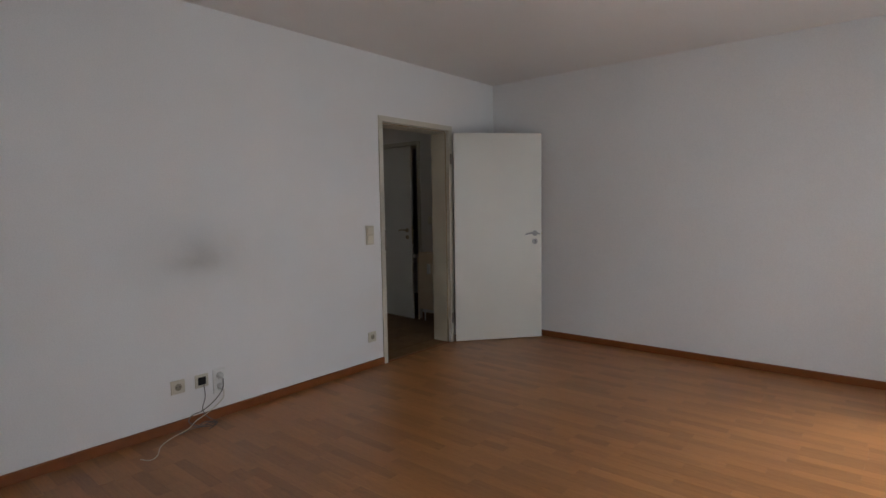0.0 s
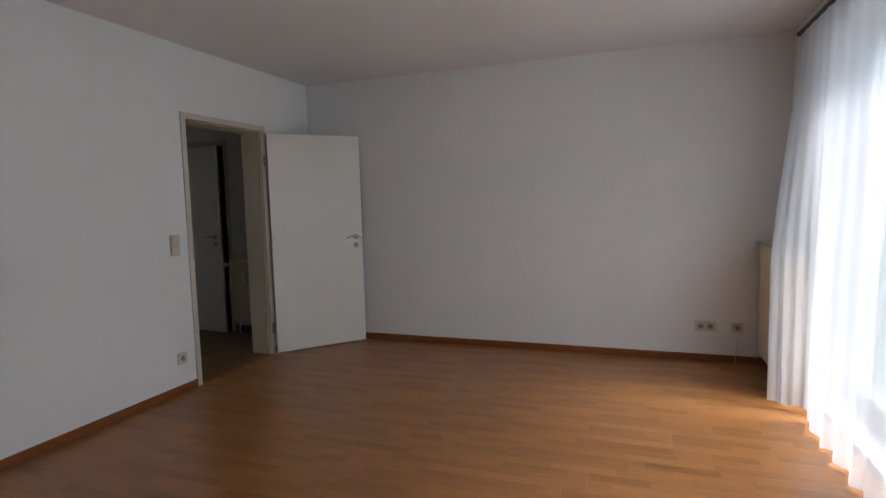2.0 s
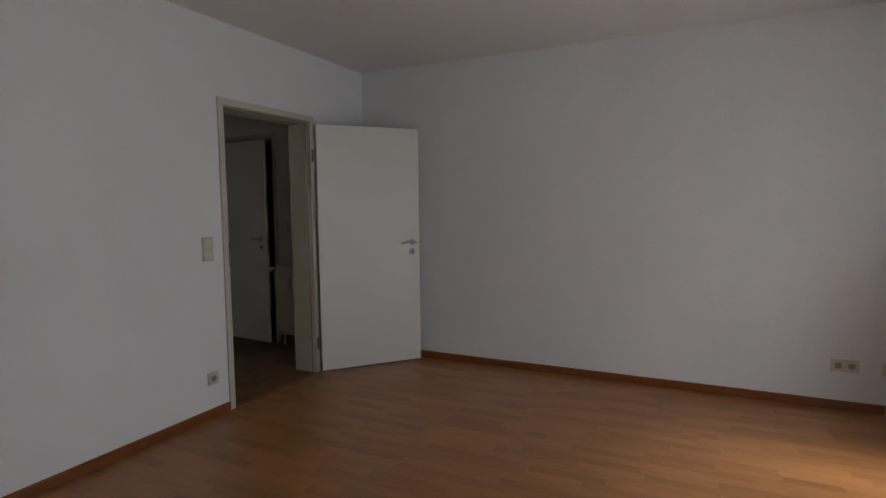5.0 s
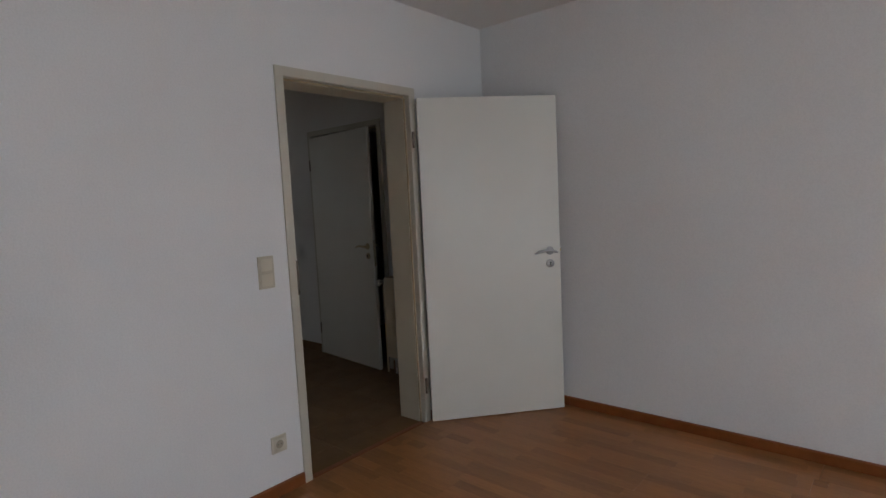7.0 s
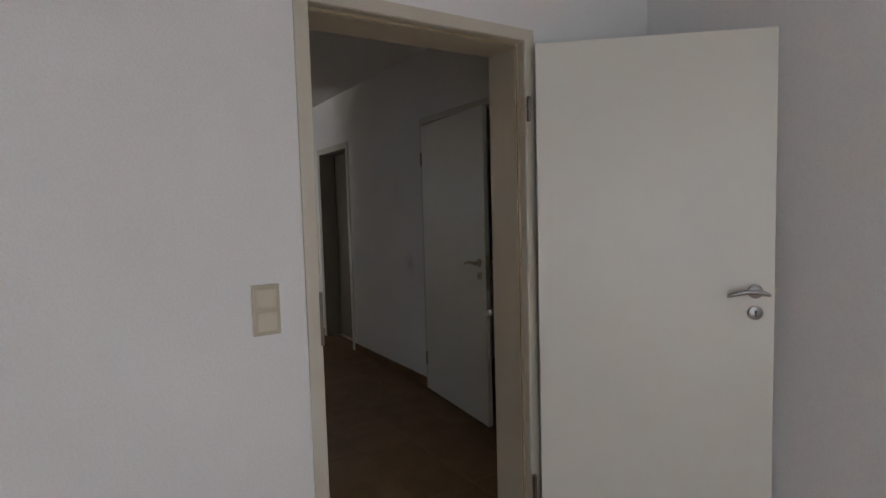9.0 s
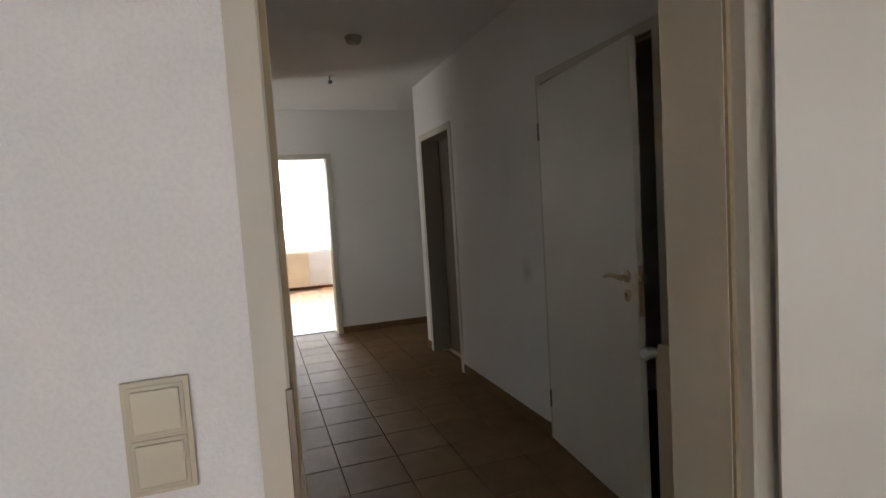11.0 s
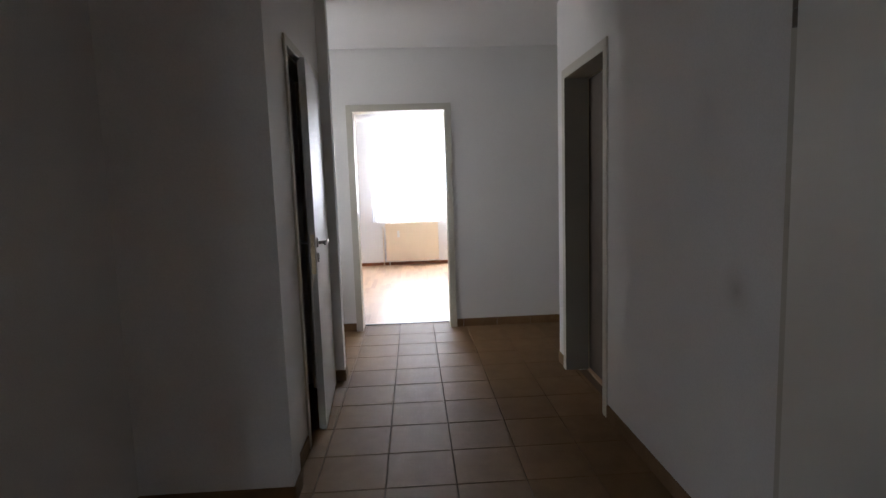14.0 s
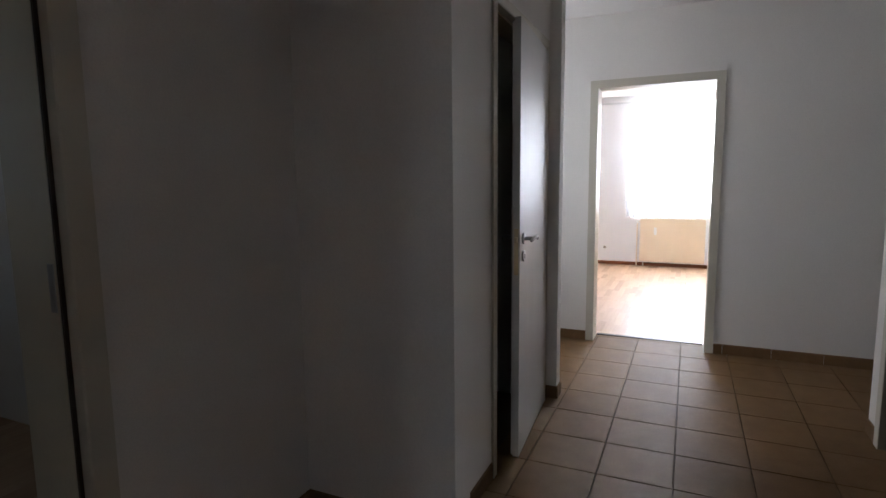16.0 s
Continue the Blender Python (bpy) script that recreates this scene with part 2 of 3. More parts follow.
def wall(name, normal, lo, hi, a0, a1, mat, holes=(), z0=-0.1, z1=H + 0.1, label="white woodchip papered wall"):
    """A wall with real thickness and openings through it: lo..hi along its normal, a0..a1 along it; holes (a0, a1, z0, z1)."""
    us = sorted({a0, a1, *(v for h in holes for v in h[:2])})
    zs = sorted({z0, z1, *(v for h in holes for v in h[2:])})
    solid = {(i, k): not any(h[0] < (us[i] + us[i + 1]) / 2 < h[1] and h[2] < (zs[k] + zs[k + 1]) / 2 < h[3] for h in holes)
             for i in range(len(us) - 1) for k in range(len(zs) - 1)}
    bm = bmesh.new()
    seen = {}

    def vert(d, u, z):
        key = (d, u, z)
        if key not in seen:
            seen[key] = bm.verts.new((d, u, z) if normal == "x" else (u, d, z))
        return seen[key]

    for (i, k), s in solid.items():
        if not s:
            continue
        u0, u1, w0, w1 = us[i], us[i + 1], zs[k], zs[k + 1]
        for d in (lo, hi):
            bm.faces.new([vert(d, *c) for c in ((u0, w0), (u1, w0), (u1, w1), (u0, w1))])
        for di, dk, c in ((-1, 0, ((u0, w0), (u0, w1))), (1, 0, ((u1, w0), (u1, w1))), (0, -1, ((u0, w0), (u1, w0))), (0, 1, ((u0, w1), (u1, w1)))):
            if not solid.get((i + di, k + dk), False):
                bm.faces.new([vert(lo, *c[0]), vert(lo, *c[1]), vert(hi, *c[1]), vert(hi, *c[0])])
    return tagged(part(name, bm, mat), label, "wall", kind="structure")


# ---- doors ----
def frame_member(bm, prof, ends):
    """One mitred member of a door frame; prof: (outward, depth) pairs, ends: two functions of the outward offset giving (x, z)."""
    a = [bm.verts.new((ends[0](o)[0], y, ends[0](o)[1])) for o, y in prof]
    b = [bm.verts.new((ends[1](o)[0], y, ends[1](o)[1])) for o, y in prof]
    n = len(prof)
    for k in range(n):
        f = bm.faces.new((a[k], a[(k + 1) % n], b[(k + 1) % n], b[k]))
        f.material_index = 1 if prof[k][0] == prof[(k + 1) % n][0] == 0.0 else 0
    bm.faces.new(a)
    bm.faces.new(b[::-1])
    return bm


def door_frame(name, m, w, T, label, h=1.99, lining=None, casing=0.058, seal=None):
    """Lacquered lining with casings on both faces and a rebate on the leaf's side (local y = 0)."""
    d = thing(name, m, label, "door", kind="structure")
    e, c = 0.012, casing
    prof = [(c, -e), (0.016, -e), (0.012, -e + 0.004), (0.012, 0.032), (0.0, 0.032), (0.0, T + e - 0.003), (0.003, T + e), (c, T + e), (c, T + 0.0015), (0.026, T + 0.0015), (0.026, -0.0015), (c, -0.0015)]
    part("jamb", frame_member(bmesh.new(), prof, (lambda o: (-o, 0.0), lambda o: (-o, h + o))), M_FRAME, d)
    part("head", frame_member(bmesh.new(), prof, (lambda o: (-o, h + o), lambda o: (w + o, h + o))), M_FRAME, d)
    part("jamb", frame_member(bmesh.new(), prof, (lambda o: (w + o, 0.0), lambda o: (w + o, h + o))), M_FRAME, d)
    for member in d.children:
        member.data.materials.append(lining or M_LINING)
    s2 = bmesh.new()
    for x in (-0.0115, w + 0.0015):
        add_box(s2, x, x + 0.010, 0.024, 0.0315, 0.003, h)
    add_box(s2, 0.0, w, 0.024, 0.0315, h + 0.001, h + 0.011)
    part("seal", s2, seal or M_SEAL, d, "brown rubber door seal")
    return d


def lever(parent, m, mat, flip=1, word="brushed steel lever handle"):
    """Lever on a round rose and a key rose below; local x along the leaf towards the hinge, y out of the face."""
    b = bmesh.new()
    add_tube(b, [(0, 0, 0), (0, 0.007, 0), (0, 0.009, 0)], [0.026, 0.026, 0.023], 20)
    rose = part("rose", b, mat, parent, "", m, True)
    b = bmesh.new()
    add_tube(b, [(0, 0.008, 0), (0, 0.044, 0.002)], 0.0095, 12)
    add_tube(b, [(-0.036, 0.044, -0.008), (-0.030, 0.046, -0.006), (-0.012, 0.049, 0.0), (0.012, 0.051, 0.004), (0.042, 0.052, 0.006), (0.072, 0.051, 0.002), (0.100, 0.048, -0.007), (0.112, 0.046, -0.012)],
             [0.004, 0.007, 0.0085, 0.009, 0.009, 0.0085, 0.007, 0.004], 12)
    part("door_handle", b, mat, parent, word, m, True)
    b = bmesh.new()
    add_tube(b, [(0, 0, -0.080), (0, 0.007, -0.080), (0, 0.009, -0.080)], [0.026, 0.026, 0.023], 20)
    part("key_rose", b, mat, parent, "", m, True)
    # black piece on the rose paints the keyhole's dark inside
    b = bmesh.new()
    add_tube(b, [(0, 0.0085, -0.075), (0, 0.0102, -0.075)], 0.006, 10)
    add_box(b, -0.003, 0.003, 0.0085, 0.0100, -0.093, -0.075)
    part("keyhole", b, M_DARK, parent, "dark keyhole", m)
    return rose


def leaf(frame_ob, world_m, w, mat, hardware, keep=1, lock_z=1.03, label="", back=True):
    """Flush leaf, local x from the hinge to the lock, y = 0 the face that the walk sees (y > 0 behind it)."""
    local = frame_ob.matrix_basis.inverted() @ world_m
    b = box(0.0, w, 0.0, 0.027, 0.008, 1.985, 0.002, 2)
    add_box(b, 0.013, w - 0.013, 0.027, 0.040, 0.008, 1.972, 0.0015) if keep else add_box(b, 0.0, w, 0.027, 0.040, 0.008, 1.985, 0.0015)
    lf = part("leaf", b, mat, frame_ob, label, local)
    lever(lf, pose(w - 0.068, 0, lock_z, 0, 0, 180) , hardware)
    if back:
        lever(lf, pose(w - 0.068, 0.040, lock_z) @ Matrix.Diagonal((-1, 1, 1, 1)), hardware)
    b = box(w - 0.0005, w + 0.0012, 0.006, 0.026, lock_z - 0.16, lock_z + 0.05)
    part("lock_plate", b, M_BRASS, lf, "brass lock face plate")
    b = box(w, w + 0.010, 0.010, 0.022, lock_z - 0.012, lock_z + 0.012, 0.002)
    part("latch", b, M_BRASS, lf)
    return lf


def hinge(frame_ob, world_xyz):
    local = frame_ob.matrix_basis.inverted() @ pose(*world_xyz)
    b = bmesh.new()
    add_tube(b, [(0, 0, -0.046), (0, 0, -0.001)], 0.0085, 12)
    add_tube(b, [(0, 0, 0.001), (0, 0, 0.046)], 0.0085, 12)
    add_tube(b, [(0, 0, 0.046), (0, 0, 0.051)], [0.0085, 0.004], 12)
    part("hinge", b, M_HINGE, frame_ob, "dark metal barrel hinge", local, True)


# ---- building shell ----
sub = box(XW - 0.3, XE + 0.3, YS - 0.2, 2.7, -0.2, -0.012)
tagged(part("floor", sub, M_GROUT), "dark screed and grout bed under the floors", "floor", kind="structure")
tagged(part("ceiling", box(XW - 0.3, XE + 0.3, YS - 0.2, 2.7, H, H + 0.2), M_CEIL), "white painted woodchip ceiling", "ceiling", kind="structure")

T1 = 0.19
wall("wall_west", "x", -T1, 0, YS - 0.2, 2.6, M_WALL, [(-1.502, -0.623, -0.1, 2.017)], label="white woodchip wall with a grey smudge")
wall("wall_north", "y", YN, YN + 0.2, 0, XE, M_WALL)
wall("wall_south", "y", YS - 0.2, YS, 0, XE, M_WALL)
wall("wall_east", "x", XE, XE + 0.3, YS - 0.2, YN + 0.2, M_WALL, [(-4.55, -0.68, 0.03, 2.31)])
wall("wall_hall_north", "y", HN, HN + 0.18, -4.31, -T1, M_HALLWALL, [(-1.889, -0.980, -0.1, 2.017), (-4.137, -3.348, -0.1, 2.017)])
wall("wall_hall_south", "y", -2.4, -2.2, -2.66, -T1, M_HALLWALL, [(-1.827, -0.873, -0.1, 2.017)])
wall("wall_kitchen_south", "y", -5.2, -5.0, -2.80, -T1, M_WALL, [(-1.95, -0.65, 0.9, 2.3)])
wall("wall_hall_return", "x", -2.80, -2.66, -2.4, -1.565, M_HALLWALL, label="white woodchip wall facing the living room")
wall("wall_bath", "y", -1.72, -1.60, -4.13, -2.80, M_HALLWALL, [(-4.047, -3.173, -0.1, 2.017)])
wall("wall_bath_end", "x", -4.22, -4.13, -3.2, -1.535, M_HALLWALL, label="end of a white partition wall")
wall("wall_bath_south", "y", -3.3, -3.2, -4.22, -2.66, M_HALLWALL)
wall("wall_bath_east", "x", -2.80, -2.66, -5.0, -2.4, M_HALLWALL)
# hole cut for the added recess window, out of view
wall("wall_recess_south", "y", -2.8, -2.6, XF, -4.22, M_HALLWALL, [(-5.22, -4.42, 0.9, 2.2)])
wall("wall_recess_east", "x", -4.31, -4.19, HN + 0.18, 2.6, M_HALLWALL)
wall("wall_recess_north", "y", 1.3, 1.5, XF, -4.31, M_HALLWALL)
wall("wall_hall_far", "x", XF - 0.2, XF, -3.4, 1.5, M_HALLWALL, [(-1.552, -0.683, -0.1, 2.017)])
wall("wall_back_rooms", "y", 2.5, 2.6, -4.19, -T1, M_HALLWALL)
wall("wall_divider", "x", -2.40, -2.30, HN + 0.18, 2.5, M_HALLWALL)
wall("wall_bedroom_west", "x", XW - 0.24, XW, -3.4, 0.9, M_WALL, [(-1.60, 0.10, 0.86, 2.34)])
wall("wall_bedroom_south", "y", -3.4, -3.2, XW, XF - 0.2, M_WALL)
wall("wall_bedroom_north", "y", 0.7, 0.9, XW, XF - 0.2, M_WALL)

# doors
d1 = door_frame("door_1", pose(0, -1.475, 0, 0, 0, 90), 0.825, T1, "cream lacquered frame with a white door standing wide open")
leaf(d1, pose(0.050, -0.618, 0, 0, 0, 49.5), 0.86, M_DOOR, M_STEEL, label="flush white door leaf, open")
for z in (0.24, 1.74):
    hinge(d1, (0.034, -0.640, z))
part("strike_plate", box(-0.019, -0.0085, -0.0150, 0.024, 0.950, 1.120, 0.001), M_HINGE, d1, "dark steel strike plate")

d2 = door_frame("door_2", pose(-1.862, HN, 0), 0.855, 0.18, "cream lacquered frame with a white door ajar into the hall")
leaf(d2, pose(-1.884, HN - 0.022, 0, 0, 0, -5.5), 0.879, M_DOOR, M_BRASS, label="flush white door leaf, ajar")
for z in (0.24, 1.74):
    hinge(d2, (-1.893, HN - 0.020, z))

# the deep reveal's shade is in its lining colour
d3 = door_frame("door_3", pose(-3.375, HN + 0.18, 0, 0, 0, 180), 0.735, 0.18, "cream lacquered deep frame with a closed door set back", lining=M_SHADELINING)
leaf(d3, pose(-4.127, HN + 0.158, 0), 0.77, M_SHADELEAF, M_STEEL, label="flush taupe door leaf, closed, recess shade in its colour", keep=0, back=False)
d6 = door_frame("door_6", pose(-0.900, -2.2, 0, 0, 0, 180), 0.907, 0.2, "cream frame of an open doorway to the kitchen", casing=0.078, seal=M_RAIL)
part("strike_plate", box(0.9055, 0.9075, 0.040, 0.064, 0.985, 1.105, 0.0006), M_STEEL, d6, "steel strike plate")
door_frame("door_4", pose(XF - 0.2, -0.710, 0, 0, 0, -90), 0.815, 0.2, "cream lacquered door frame open to the bright bedroom")

d5 = door_frame("door_5", pose(-3.200, -1.60, 0, 0, 0, 180), 0.82, 0.12, "cream lacquered frame with a glossy white door ajar")
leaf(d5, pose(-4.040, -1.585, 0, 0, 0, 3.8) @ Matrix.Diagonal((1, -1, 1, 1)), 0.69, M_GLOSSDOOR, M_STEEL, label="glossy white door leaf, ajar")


# ---- windows ----
def window(name, x, y0, y1, z0, z1, side, lights, label, sill=True):
    """Plastic casements in an opening of a wall across x; side: +1 where the room lies towards +x."""
    w = thing(name, pose(x, 0, 0), label, "window", kind="structure")
    f = 0.055
    b = bmesh.new()
    add_box(b, -0.035, 0.035, y0, y0 + f, z0, z1, 0.004)
    add_box(b, -0.035, 0.035, y1 - f, y1, z0, z1, 0.004)
    add_box(b, -0.034, 0.034, y0 + f, y1 - f, z0, z0 + f, 0.004)
    add_box(b, -0.034, 0.034, y0 + f, y1 - f, z1 - f, z1, 0.004)
    part("window_frame", b, M_PVC, w)
    step = (y1 - y0 - 2 * f) / lights
    for i in range(lights):
        a0, a1 = y0 + f + i * step + 0.003, y0 + f + (i + 1) * step - 0.003
        c0, c1, s = z0 + f + 0.003, z1 - f - 0.003, 0.075
        b = bmesh.new()
        add_box(b, -0.03, 0.045 * 1.0, a0, a0 + s, c0, c1, 0.006)
        add_box(b, -0.03, 0.045, a1 - s, a1, c0, c1, 0.006)
        add_box(b, -0.029, 0.044, a0 + s, a1 - s, c0, c0 + s, 0.006)
        add_box(b, -0.029, 0.044, a0 + s, a1 - s, c1 - s, c1, 0.006)
        sash = part("sash", b, M_PVC, w)
        g = part("pane", box(-0.004, 0.004, a0 + s - 0.01, a1 - s + 0.01, c0 + s - 0.01, c1 - s + 0.01), M_GLASS, w, "clear glass pane")
        g.visible_shadow = False
        part("window_handle", add_tube(tube([(0.044 * side, a0 + 0.035, 1.25), (0.075 * side, a0 + 0.035, 1.25), (0.08 * side, a0 + 0.035, 1.24), (0.08 * side, a0 + 0.035, 1.14)], 0.008), [(0.044 * side, a0 + 0.035, 1.21), (0.05 * side, a0 + 0.035, 1.21)], 0.014), M_PLASTIC, sash)
    if sill:
        part("window_sill", box(0.036 if side > 0 else -0.30, 0.30 if side > 0 else -0.036, y0 - 0.02, y1 + 0.02, z0 - 0.03, z0 - 0.002, 0.004), M_STONE, w, "grey stone sill")
    return w


window("window_1", XE + 0.20, -4.55, -0.68, 0.03, 2.31, -1, 3, "white plastic balcony doors behind the curtain", sill=False)
window("window_2", XW - 0.16, -1.60, 0.10, 0.86, 2.34, 1, 2, "white plastic bedroom window behind a sheer curtain", sill=False)


def window_y(name, x0, x1, y, z0, z1, label):
    """A single casement in a wall across y."""
    w = window(name, 0.0, -(x1 - x0) / 2, (x1 - x0) / 2, z0, z1, 1, 1, label, sill=False)
    w.matrix_basis = pose((x0 + x1) / 2, y, 0, 0, 0, 90)
    return w


window_y("window_3", -1.95, -0.65, -5.12, 0.9, 2.3, "white plastic kitchen window")
# unseen window, made up to carry the recess fill
window_y("window_4", -5.22, -4.42, -2.70, 0.9, 2.2, "unseen white plastic window added to light the hall's end")

# outside
tagged(part("ground", box(-400, 400, -400, 400, -0.9, -0.6), M_LAWN), "mown lawn outside the flat", "lawn", kind="structure")


# ---- curtains ----
def fold_line(rng, folds, n):
    """Irregular soft folds along a curtain: a fold phase that runs faster and slower, and a depth that swells and fades."""
    knots = [rng.uniform(0.65, 1.45) for _ in range(folds + 2)]
    depth = [rng.uniform(0.45, 1.25) for _ in range(folds + 2)]
    out, run = [], 0.0
    for i in range(n + 1):
        f = i / n * folds
        k = int(f)
        w = f - k
        w = w * w * (3 - 2 * w)
        out.append((run, depth[k] * (1 - w) + depth[k + 1] * w))
        run += (knots[k] * (1 - w) + knots[k + 1] * w) * folds / n
    return out


def curtain(name, label, y0, y1, x_top, x_bot, z0, z1, folds, seed, flare0=0.0, flare1=0.0, kick=0.0, deep=1.0, hem_h=0.035, foot=None):
    """Voile in soft folds between y0 and y1, gathered at the top, with a hem; flares move the lower corners."""
    rng = random.Random(seed)
    n, rows = folds * 18, 26
    line = fold_line(rng, folds, n)

    def point(i, v):
        u = i / n
        f, a = line[i]
        wave = math.sin(2 * math.pi * f + 0.5 * v) + 0.30 * math.sin(2 * math.pi * f * 0.37 + 1.0 + 0.8 * v) + 0.16 * math.sin(2 * math.pi * f * 2.0 + 0.6)
        s = 3 * v * v - 2 * v * v * v
        x = x_top + (x_bot - x_top) * s + deep * (0.010 + 0.018 * v ** 0.7) * a * wave - kick * s * (1 - u) ** 2
        y = y0 + (y1 - y0) * u + s * (flare0 * (1 - u) ** 2 + flare1 * u * u) + 0.010 * math.sin(2 * math.pi * f + 1.6) * v
        if foot:
            s = min(1.0, v / 0.62)
            s = 0.55 * s + 0.45 * s * s * (3 - 2 * s)
            (fx0, fy0), (fx1, fy1) = foot
            ripple = deep * (0.008 + 0.012 * v) * a * wave
            x = x_top + (fx0 + (fx1 - fx0) * u - x_top) * s + ripple * (1 - 0.8 * s)
            y = y0 + (y1 - y0) * u + (fy0 + (fy1 - fy0) * u - y0 - (y1 - y0) * u) * s + 0.7 * ripple * s
        return x, y, z1 + (z0 - z1) * v + 0.006 * math.sin(2 * math.pi * f * 0.5) * v ** 8

    bm = bmesh.new()
    grid = [[bm.verts.new(point(i, j / rows)) for i in range(n + 1)] for j in range(rows + 1)]
    for a, c in zip(grid, grid[1:]):
        for i in range(n):
            bm.faces.new((a[i], a[i + 1], c[i + 1], c[i]))
    body = thing(name, pose(0, 0, 0), label, "curtain", "sheer curtains")
    part("cloth", bm, M_VOILE, body, smooth=True)
    hem = bmesh.new()
    vs = [[hem.verts.new((x - 0.0015, y, z + dz)) for x, y, z in (point(i, 1.0) for i in range(n + 1))] for dz in (0.001, hem_h)]
    for i in range(n):
        hem.faces.new((vs[0][i], vs[0][i + 1], vs[1][i + 1], vs[1][i]))
    part("hem", hem, M_VOILE, body, smooth=True)
    return body


curtain("curtain", "sheer white voile curtain end hanging over the radiator", -0.36, -0.98, 4.15, 4.10, 0.03, 2.385, 4, 3, deep=0.45, hem_h=0.012, foot=((3.92, -0.805), (4.15, -0.93)))
curtain("curtain", "long pleated sheer white voile curtain before the balcony doors", -0.94, -5.2, 4.15, 4.09, 0.02, 2.385, 22, 7, flare0=-0.14, kick=0.03, deep=0.95)
curtain("curtain", "sheer white curtain glowing in the bedroom window", -1.72, 0.2, XW + 0.12, XW + 0.12, 0.74, 2.39, 20, 8)


def curtain_rail(m, length, mat, label):
    r = thing("curtain_rail", m, label, "curtain rail")
    part("rail", box(-0.012, 0.012, 0, length, -0.012, 0.012, 0.003), mat, r)
    part("end_cap", tube([(0, -0.03, 0), (0, -0.012, 0), (0, 0.0, 0)], [0.010, 0.018, 0.014], 12), mat, r, smooth=True)
    part("end_cap", tube([(0, length + 0.03, 0), (0, length + 0.012, 0), (0, length, 0)], [0.010, 0.018, 0.014], 12), mat, r, smooth=True)
    k = max(2, int(length / 1.6))
    for i in range(k):
        y = 0.75 + (length - 1.5) * i / (k - 1)
        part("bracket", box(-0.005, 0.005, y - 0.005, y + 0.005, 0.012, H - m.translation.z), mat, r)
    return r


curtain_rail(pose(4.15, -5.3, 2.40), 4.96, M_RAIL, "dark metal curtain rail under the ceiling")
curtain_rail(pose(XW + 0.12, -2.05, 2.415), 2.4, M_WRAIL, "white curtain rail in the bedroom")


# ---- radiators ----
def radiator(name, m, length, z0, z1, depth, label, valve_at=-1, gap=0.035):
    """Flat panel radiator; local x along the wall, y = 0 the wall, front at y = -depth - gap."""
    r = thing(name, m, label, "radiator", "panel radiators")
    f = -gap - depth
    part("front_panel", box(0, length, f, f + 0.014, z0, z1 - 0.006, 0.005, 2), M_RAD, r)
    part("back_panel", box(0.005, length - 0.005, -gap - 0.012, -gap, z0 + 0.01, z1 - 0.012, 0.004), M_RAD, r)
    fins = bmesh.new()
    k = int(length / 0.033)
    for i in range(k):
        x = 0.02 + (length - 0.04) * i / (k - 1)
        add_box(fins, x - 0.0006, x + 0.0006, f + 0.0145, -gap - 0.0125, z0 + 0.04, z1 - 0.03)
    tagged(part("fins", fins, M_RAD, r), kind="stuff")
    for x in (0.0, length - 0.003):
        part("side_cover", box(x - 0.0005, x + 0.0035, f + 0.003, -gap, z0 + 0.004, z1 - 0.002, 0.001), M_RAD, r)
    g = bmesh.new()
    add_box(g, 0.004, length - 0.004, f + 0.002, f + 0.010, z1 - 0.0055, z1 + 0.001)
    add_box(g, 0.004, length - 0.004, -gap - 0.010, -gap - 0.002, z1 - 0.0055, z1 + 0.001)
    n = int(length / 0.014)
    for i in range(n + 1):
        x = 0.006 + (length - 0.012) * i / n
        add_box(g, x - 0.0018, x + 0.0018, f + 0.010, -gap - 0.010, z1 - 0.005, z1)
    part("top_grille", g, M_RAD, r, "slotted top grille")
    for x in (0.12, length - 0.12):
        part("bracket", box(x - 0.012, x + 0.012, -gap, 0.0, z0 + 0.05, z1 - 0.06), M_RAD, r)
    # valve with thermostat head
    x = -0.045 if valve_at < 0 else length + 0.045
    s = -1 if valve_at < 0 else 1
    yv, zv = f + depth / 2, z1 - 0.045
    v = part("valve", add_tube(tube([(x, yv, zv), (0 if s < 0 else length, yv, zv)], 0.010), [(x, yv, zv + 0.014), (x, yv, 0.0)], 0.0085), M_RAD, r, "cream painted valve and riser pipe", smooth=True)
    head = tube([(x, yv, zv), (x, yv - 0.012, zv), (x, yv - 0.020, zv), (x, yv - 0.060, zv), (x, yv - 0.072, zv)], [0.013, 0.014, 0.021, 0.023, 0.015], 16)
    part("thermostat_head", head, M_PLASTIC, v, "white thermostat head", smooth=True)
    hm = box(0.24 * length - 0.019, 0.24 * length + 0.019, f - 0.022, f, z0 + 0.72 * (z1 - z0) - 0.055, z0 + 0.72 * (z1 - z0) + 0.055, 0.004, 2)
    part("heat_meter", hm, M_PLASTIC, r, "white heat cost meter")
    xr = 0.05 if valve_at < 0 else length - 0.05
    part("return_pipe", tube([(xr, yv, z0 + 0.01), (xr, yv, 0.0)], 0.0085), M_PLASTIC, r, smooth=True)
    return r


corner_radiator = radiator("radiator", pose(XE, YN - 0.06, 0, 0, 0, -90), 0.76, 0.12, 0.97, 0.12, "cream enamelled panel radiator in the room's corner", valve_at=1, gap=0.085)
part("top_shelf", box(-0.035, 0.775, -0.222, -0.004, 0.9725, 0.986, 0.003), M_STONE, corner_radiator, "thin grey stone shelf")
radiator("radiator", pose(-0.895, HN, 0), 0.66, 0.14, 0.785, 0.08, "cream panel radiator with thermostat beside the hall door")
